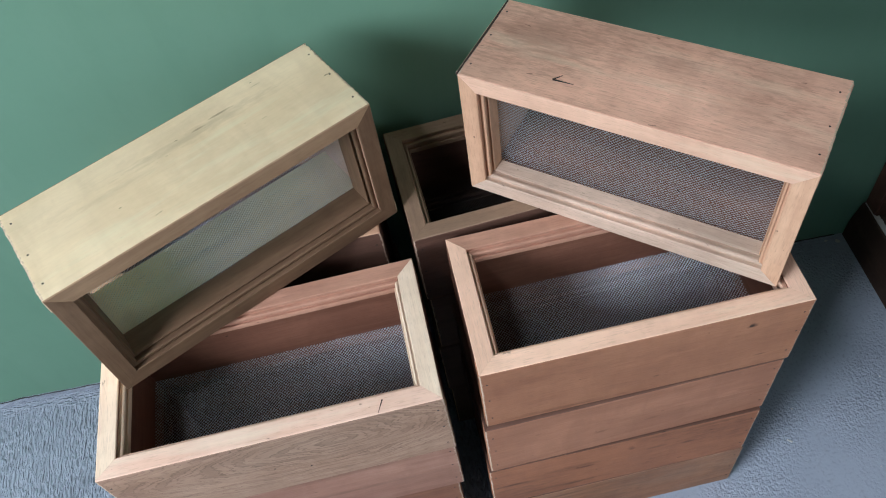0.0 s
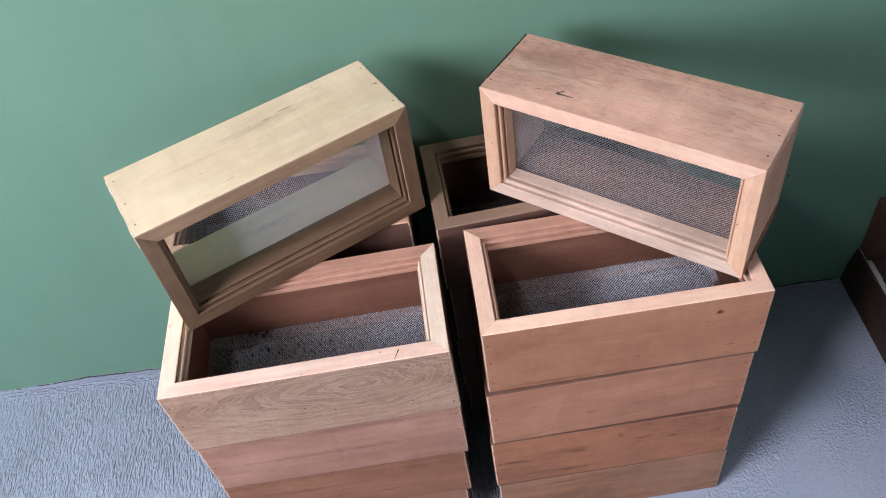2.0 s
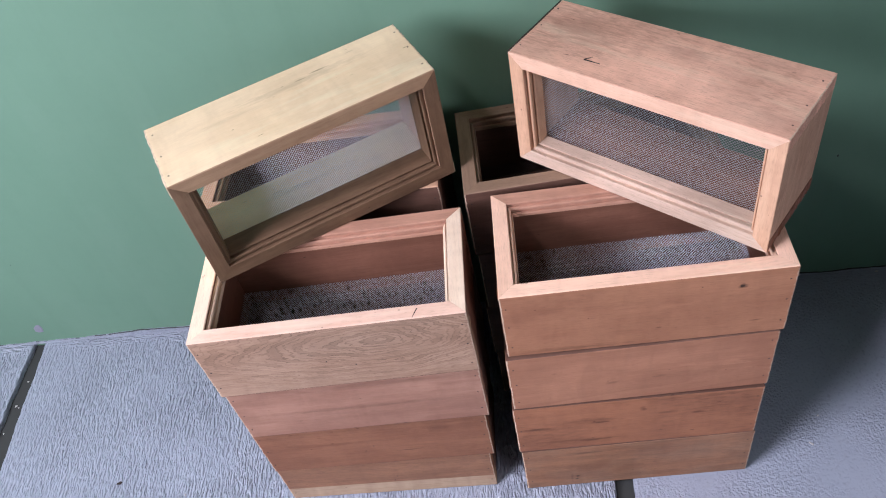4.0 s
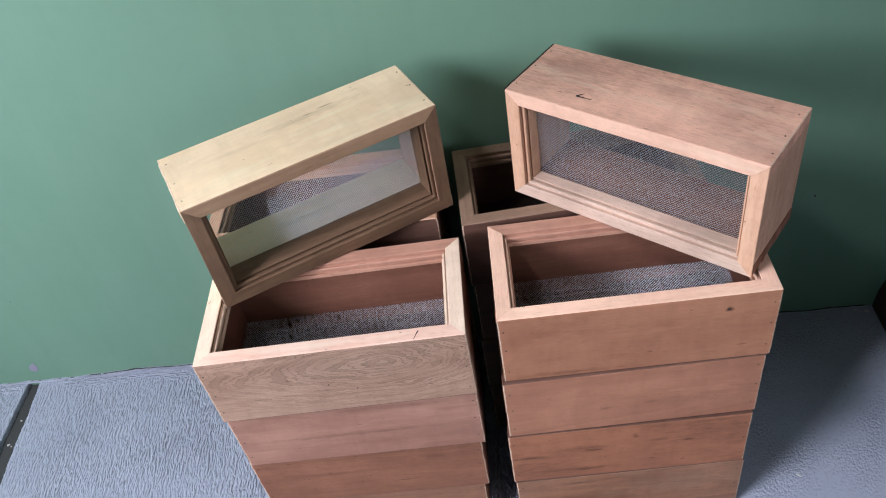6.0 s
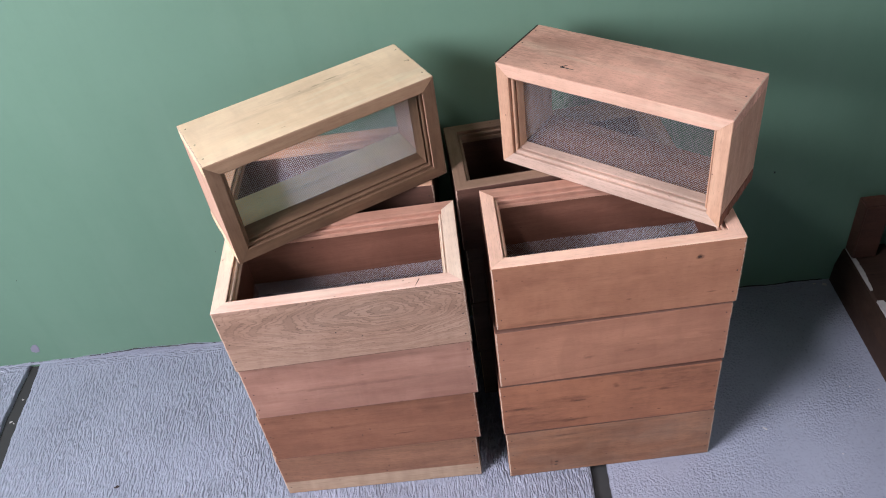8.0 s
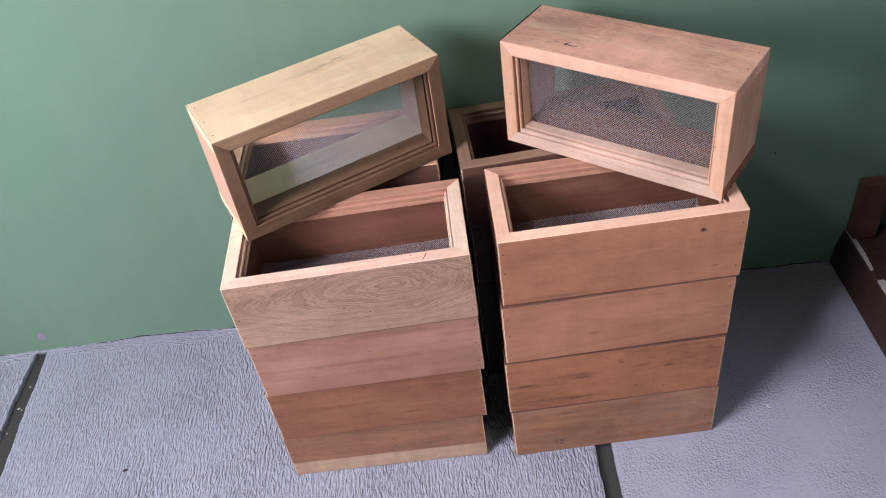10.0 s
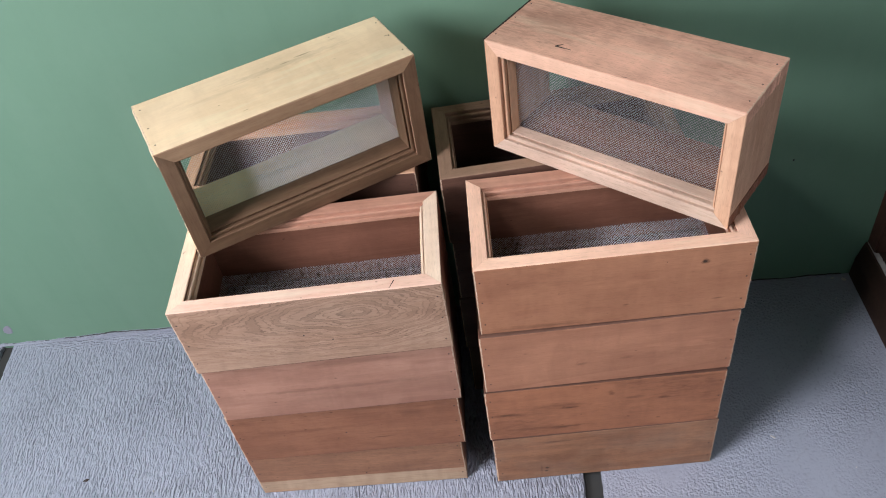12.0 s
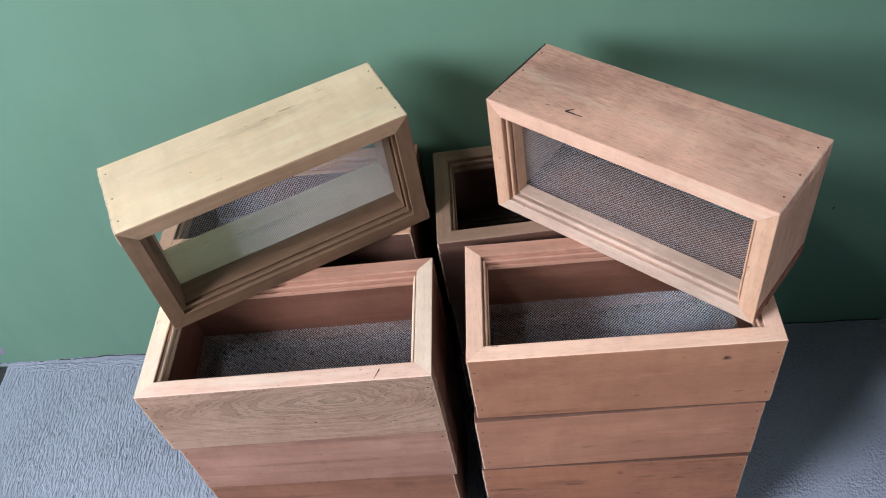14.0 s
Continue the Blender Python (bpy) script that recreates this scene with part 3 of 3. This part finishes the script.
def vent_box(label, m, flat, depth, mesh_at, mats, seed, front_thick=0.034, back_thick=0.018, wire=None, length=LENGTH, high_side=HEIGHT):
    """A shallow wooden sleeve 40 x 20 cm with a mitred moulding on both faces and wire netting inside. m: its pose at the front lower
    left corner, with the moulded front towards -y, or upwards where it lies flat. mats: long board below, long board above, ends, front rails, back rails."""
    low, high, ends, front, back = (WOOD[k] if isinstance(k, str) else [WOOD[q] for q in k] for k in mats)
    rnd = random.Random(seed)
    wire = wire or M_WIRE
    box = new("wooden_vent_box")
    box.matrix_basis = m
    tagged(box, label, "vent box", "wooden vent boxes")
    turn = pose(0, 0, depth, -90, 0, 0) if flat else Matrix()
    bd = depth - 0.003
    L, H = length, high_side
    axes = lambda o, x, y, z: Matrix(((x[0], y[0], z[0], o[0]), (x[1], y[1], z[1], o[1]), (x[2], y[2], z[2], o[2]), (0, 0, 0, 1)))
    X, Y, Z = Vector((1, 0, 0)), Vector((0, 1, 0)), Vector((0, 0, 1))
    for o, x, z, mat, rag, ln in (
        (Vector((L / 2, 0.0015, 0)), X, Z, low, 0.0013, L), (Vector((L / 2, 0.0015, H)), -X, -Z, high, 0.0013, L),
        (Vector((0.0006, 0.0015, H / 2)), -Z, X, ends, 0, H - 2 * BOARD - 0.0004), (Vector((L - 0.0006, 0.0015, H / 2)), Z, -X, ends, 0, H - 2 * BOARD - 0.0004),
    ):
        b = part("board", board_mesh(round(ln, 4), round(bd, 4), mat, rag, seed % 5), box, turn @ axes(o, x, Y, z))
        if rag:
            spots = [(s * (L / 2 - 0.007 - 0.003 * rnd.random()), bd * f + 0.004 * rnd.uniform(-1, 1)) for s in (-1, 1) for f in (0.17, 0.5, 0.84)]
            if rnd.random() < 0.15 and seed not in (41, 44):
                spots += [(0.03 * rnd.uniform(-1, 1), bd * f) for f in (0.55, 0.66)]
            for nx, ny in spots:
                part("nail", nail_mesh(), b, pose(nx, ny, 0.0003))
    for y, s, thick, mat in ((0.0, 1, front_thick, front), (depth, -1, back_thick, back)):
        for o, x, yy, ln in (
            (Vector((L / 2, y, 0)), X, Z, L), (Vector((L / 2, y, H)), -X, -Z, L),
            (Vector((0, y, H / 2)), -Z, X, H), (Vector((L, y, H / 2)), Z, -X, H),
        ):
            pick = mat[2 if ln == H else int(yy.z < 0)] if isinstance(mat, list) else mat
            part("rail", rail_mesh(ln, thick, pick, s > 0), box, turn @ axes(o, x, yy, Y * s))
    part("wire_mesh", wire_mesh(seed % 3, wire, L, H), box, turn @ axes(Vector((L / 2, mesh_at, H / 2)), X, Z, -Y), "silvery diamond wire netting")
    return box


LAYER = 0.1446
UPRIGHT = 0.1990  # height of the two boxes that stand on edge
STACKS = (
    # front-left corner and turn of each box, bottom box first, with its front board
    ("front left", ((-0.408, -0.441, 0.4, "sappy"), (-0.398, -0.456, 1.1, "red"), (-0.390, -0.465, 1.5, "rose"), (-0.388, -0.4745, 2.0, "grey"))),
    ("front right", ((0.048, -0.4500, 1.75, "brownish"), (0.045, -0.4490, 1.5, "fleck"), (0.049, -0.4485, 2.1, "smooth"), (0.0535, -0.4430, 1.4, "knotty"))),
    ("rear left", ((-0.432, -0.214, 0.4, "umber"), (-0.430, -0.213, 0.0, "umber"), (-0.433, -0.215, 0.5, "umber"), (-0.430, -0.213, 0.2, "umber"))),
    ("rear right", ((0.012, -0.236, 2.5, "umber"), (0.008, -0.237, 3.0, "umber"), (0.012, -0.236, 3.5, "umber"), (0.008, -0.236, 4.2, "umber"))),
)
FRONTS = {"red": "reddish brown", "rose": "rose brown", "grey": "greyish swirly-grained", "fleck": "dark-flecked tan",
          "sappy": "tan, pale-striped", "brownish": "brownish tan", "smooth": "smooth pinkish tan", "knotty": "knotty tan", "umber": "shade-darkened brown"}
seed = 10
scratched_box = split_box = dotted_box = None
for where, boxes in STACKS:
    for level, (x, y, turn, kind) in enumerate(boxes):
        seed += 1
        rest = "on the floor" if level == 0 else "on another box"
        top = level == 3
        # lower and rear boxes take the wood and wire darkened for shade
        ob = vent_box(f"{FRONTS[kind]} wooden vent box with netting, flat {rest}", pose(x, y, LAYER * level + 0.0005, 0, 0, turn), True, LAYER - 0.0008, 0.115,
                 (kind, "inner" if top and "front" in where else "umber", "inner" if top and "front" in where else "umber", {"front left": ("rail_pink", "rail_tawny", "rail_pale"), "front right": ("rail", "rail_tawny", "rail"), "rear left": "rail_warm"}.get(where, "rail_old") if top else "umber", "umber"), seed, 0.0220, 0.034, M_WIRE if top and where != "rear right" else M_WIRE_SHADED)
        if kind == "sappy":
            scratched_box = ob
        elif kind == "grey":
            split_box = ob
        elif kind == "smooth":
            dotted_box = ob

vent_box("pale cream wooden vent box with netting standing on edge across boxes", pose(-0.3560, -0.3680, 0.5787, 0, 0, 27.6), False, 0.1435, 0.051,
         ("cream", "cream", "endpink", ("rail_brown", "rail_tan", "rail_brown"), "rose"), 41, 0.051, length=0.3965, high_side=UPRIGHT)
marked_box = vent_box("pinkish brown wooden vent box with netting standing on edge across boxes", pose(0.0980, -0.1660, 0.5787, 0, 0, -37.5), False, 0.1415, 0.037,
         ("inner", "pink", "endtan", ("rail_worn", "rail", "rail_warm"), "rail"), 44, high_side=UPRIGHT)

def stroke(x0, y0, x1, y1, wide, high=0.0004):
    """A thin flat mark between two points of the x-y plane."""
    d = Vector((x1 - x0, y1 - y0))
    p = Vector((-d.y, d.x)).normalized() * wide / 2
    bm = bmesh.new()
    for z in (0.0, high):
        for q in ((x0 + p.x, y0 + p.y), (x0 - p.x, y0 - p.y), (x1 - p.x * 0.3, y1 - p.y * 0.3), (x1 + p.x * 0.3, y1 + p.y * 0.3)):
            bm.verts.new((*q, z))
    v = bm.verts[:]
    for f in ((0, 1, 2, 3), (4, 5, 6, 7), (0, 1, 5, 4), (1, 2, 6, 5), (2, 3, 7, 6), (3, 0, 4, 7)):
        bm.faces.new([v[k] for k in f])
    return bm


M_INK = plain("black_marker_ink", (0.03, 0.022, 0.018), 0.6)
for a in ((0.1045, 0.031, 0.129, 0.0315), (0.1045, 0.031, 0.1125, 0.0405)):
    part("ink_stroke", mesh_of("ink_stroke", stroke(*a, 0.0026), M_INK), marked_box, pose(0, 0, UPRIGHT - 0.0001), "black ink tick stroke")


def ragged_strip(y0, y1, x, z, wide, high, seed, steps=26):
    """A strip of broken plaster along y with an uneven edge."""
    rnd = random.Random(seed)
    bm = bmesh.new()
    rows = []
    for i in range(steps + 1):
        y = y0 + (y1 - y0) * i / steps
        w = wide * (0.55 + 0.45 * math.sin(math.pi * i / steps)) * rnd.uniform(0.85, 1.1)
        rows.append([bm.verts.new(c) for c in ((x, y, z), (x, y, z + high), (x + w, y, z + high * 0.9), (x + w, y, z))])
    for a, b in zip(rows, rows[1:]):
        for k in range(4):
            bm.faces.new((a[k], a[(k + 1) % 4], b[(k + 1) % 4], b[k]))
    bm.faces.new(rows[0])
    bm.faces.new(rows[-1])
    return bm


M_DEEP_BROWN = plain("deep_brown", (0.05, 0.035, 0.028), 0.85, 0.2, 300.0, 0.5)
part("bark_strip", mesh_of("bark_strip", ragged_strip(0.002, 0.139, -0.0016, UPRIGHT - 0.003, 0.0030, 0.0034, 9, 34), M_DEEP_BROWN), marked_box, None, "thin dark strip along the board edge")
part("torn_fibres", mesh_of("torn_fibres", ragged_strip(0.004, 0.136, -0.0034, UPRIGHT - 0.0042, 0.0021, 0.0024, 21, 70), M_FRAY), marked_box, None, "pale torn wood fibres along the edge")
for a in ((0.312, 0.106, 0.322, 0.124), (0.319, 0.104, 0.328, 0.119), (0.345, 0.110, 0.334, 0.116), (0.352, 0.108, 0.349, 0.121), (0.338, 0.121, 0.351, 0.126)):
    part("scratch", mesh_of("scratch", stroke(*a, 0.0007, 0.0002), M_FRAY), scratched_box, pose(0, 0.0015, 0, 90, 0, 0), "pale fresh scratch")

part("split", mesh_of("split", stroke(0.3300, 0.0165, 0.3232, 0.0015, 0.0016), M_DEEP_BROWN), split_box, pose(0, 0, LAYER - 0.0009), "short dark split in the rim")
for x, z, w in ((0.2936, 0.110, 0.0028), (0.331, 0.018, 0.0014), (0.118, 0.060, 0.0012)):
    part("paint_dot", mesh_of("paint_dot", stroke(x, z, x + w, z + 0.0006, 0.0022, 0.0003), M_FRAY), dotted_box, pose(0, 0.0015, 0, 90, 0, 0), "tiny pale dot")


def flake(name, x, y, z, size, mat, label, category, seed, upright=False, stretch=1.0, turn=0.0):
    """A small, thin irregular chip or patch."""
    rnd = random.Random(seed)
    bm = bmesh.new()
    k = 9
    rings = []
    for h, f in ((0.0, 1.0), (0.0012 if not upright else 0.0008, 0.8)):
        rings.append([])
        rnd.seed(seed)
        for i in range(k):
            a = 2 * math.pi * i / k
            rr = size * rnd.uniform(0.6, 1.15) * f
            rings[-1].append(bm.verts.new((rr * math.cos(a) * stretch, rr * math.sin(a), h)))
        bm.faces.new(rings[-1])
    for i in range(k):
        bm.faces.new((rings[0][i], rings[0][(i + 1) % k], rings[1][(i + 1) % k], rings[1][i]))
    ob = new(name, mesh_of(name, bm, mat))
    ob.matrix_basis = pose(x, y, z, 90, turn, 0) if upright else pose(x, y, z, 0, 0, turn)
    return tagged(ob, label, category)


# ---- dark timber by the wall ----
def prism(points, y0, y1):
    """A shape drawn in x-z and drawn out along y."""
    bm = bmesh.new()
    rings = [[bm.verts.new((x, y, z)) for x, z in points] for y in (y0, y1)]
    for r in rings:
        bm.faces.new(r)
    k = len(points)
    for i in range(k):
        bm.faces.new((rings[0][i], rings[0][(i + 1) % k], rings[1][(i + 1) % k], rings[1][i]))
    return bm


def timber_frame():
    ob = new("dark_timber_frame")
    ob.matrix_basis = pose(0.85, 0, 0)
    tagged(ob, "dark stained timber sill and post with chipped white plaster", "timber frame")
    part("sill", mesh_of("sill", prism(((0.0, 0.0), (0.003, 0.05), (0.013, 0.096), (0.019, 0.100), (0.105, 0.100), (0.105, 0.0)), -1.3, -0.003), M_DARKWOOD), ob)
    part("post", mesh_of("post", bm_box(0.016, -0.042, 0.100, 0.070, -0.003, 0.252, 0.003), M_REDWOOD), ob)
    part("plaster_strip", mesh_of("plaster_strip", ragged_strip(-0.142, -0.006, 0.0165, 0.0985, 0.010, 0.003, 3), M_PLASTER), ob, None, "broken white plaster strip")
    part("plaster_strip", mesh_of("plaster_strip", ragged_strip(-0.235, -0.175, 0.0155, 0.0985, 0.024, 0.005, 5, 12), M_PLASTER), ob, None, "broken white plaster strip")
    return ob


def black_cabinet():
    ob = new("black_cabinet")
    ob.matrix_basis = pose(0.925, 0, 0)
    tagged(ob, "tall black cabinet by the wall, unseen bulk added to block light", "cabinet")
    # only a corner shows; its height and depth are added to block light
    part("body", mesh_of("body", bm_box(0.0, -0.95, 0.13, 0.55, -0.012, 1.6, 0.04), M_BLACK), ob)
    part("plinth", mesh_of("plinth", bm_box(0.035, -0.92, 0.0, 0.53, -0.03, 0.135, 0.003), M_BLACK), ob)
    return ob


M_SMUDGE = plain("lilac_grey_paint", (0.27, 0.265, 0.33), 0.6)
M_REDWOOD = wood("brown_stained_timber", (0.13, 0.062, 0.042), (0.07, 0.034, 0.024), 4.0, 0.4, 0.4)
timber_frame()
black_cabinet()


# ---- foot of the wall ----
def smear_height(x):
    swell = math.exp(-((x + 0.80) / 0.17) ** 2) * 0.011
    return 0.004 + swell + 0.0035 * noise.noise(Vector((x * 22, 0.3, 0))) + 0.002 * noise.noise(Vector((x * 90, 1.3, 0)))


def wall_foot():
    xs = [-2.4 + 0.006 * i for i in range(540)]
    bm, crack = bmesh.new(), bmesh.new()
    last = None
    for x in xs:
        h = max(smear_height(x), 0.001)
        row = [bm.verts.new(c) for c in ((x, -0.0045, -0.001), (x, -0.0035, h * 0.8), (x, -0.0004, h))]
        if last:
            for k in range(2):
                bm.faces.new((last[k], row[k], row[k + 1], last[k + 1]))
        last = row
    last = None
    for x in xs:
        h = max(smear_height(x), 0.001)
        gap = max(0.0, 0.0026 * (noise.noise(Vector((x * 16, 5.1, 0))) - 0.1)) + max(0.0, 0.0022 * noise.noise(Vector((x * 60, 7.1, 0))))
        if x > 0.4:
            gap += 0.0016 + 0.002 * abs(noise.noise(Vector((x * 35, 9.1, 0))))
        row = [crack.verts.new(c) for c in ((x, -0.0030, h * 0.9 - 0.0006), (x, -0.0012, h + gap - 0.0006))]
        if last:
            crack.faces.new((last[0], row[0], row[1], last[1]))
        last = row
    foot = new("trim", mesh_of("trim", bm, M_FLOOR))
    tagged(foot, "grey floor paint smeared up the foot of the wall", kind="structure")
    part("crack", mesh_of("crack", crack, M_JOINT), foot)


wall_foot()
flake("wall_stain", -1.083, -0.0005, 0.055, 0.0175, M_SMUDGE, "lilac grey paint smudge on the green wall", "paint smudge", 4, True, 0.8, 25)
for k, (x, z, size) in enumerate(((0.671, 0.344, 0.0028), (-0.30, 0.52, 0.0015), (-1.02, 0.28, 0.0014), (-0.55, 0.30, 0.0013))):
    flake("wall_hole", x, -0.0004, z, size, M_JOINT, "small dark nail hole in the green wall", "nail hole", 20 + k, True, 0.7)
flake("leaf_scrap", -0.791, -0.385, 0.001, 0.0042, M_NAIL, "small dark leaf scrap lying on the grey floor", "leaf scrap", 7, False, 2.0, 18)
for k, (x, y, size) in enumerate(((-1.108, -0.105, 0.0022), (-1.113, -0.17, 0.0032), (-1.105, -0.175, 0.0018), (-1.117, -0.24, 0.002))):
    flake("paint_chip", x, y, -0.012, size, M_PLASTER, "pale paint chip lying in the black floor joint", "paint chip", 70 + k, False, 1.3, 31 * k)
for k, (x, y, size, st) in enumerate(((0.573, -0.396, 0.0024, 2.2), (0.834, -0.018, 0.005, 1.2), (0.812, -0.012, 0.003, 1.4), (0.775, -0.314, 0.0018, 1.0), (0.828, -0.329, 0.0018, 1.0),
                                      (0.638, -0.544, 0.0015, 1.2), (0.80, -0.07, 0.0015, 1.0), (-0.64, -0.42, 0.002, 2.0), (-0.82, -0.47, 0.002, 1.6), (0.60, -0.34, 0.0016, 1.8), (0.70, -0.47, 0.0014, 1.0),
                                      (0.62, -0.60, 0.0013, 1.4), (-0.55, -0.30, 0.0014, 1.2), (-0.70, -0.52, 0.0016, 1.6))):
    flake("paint_chip", x, y, 0.0012, size, M_PLASTER, "small white paint chip lying on the grey floor", "paint chip", 40 + k, False, st, -40 + 23 * k)
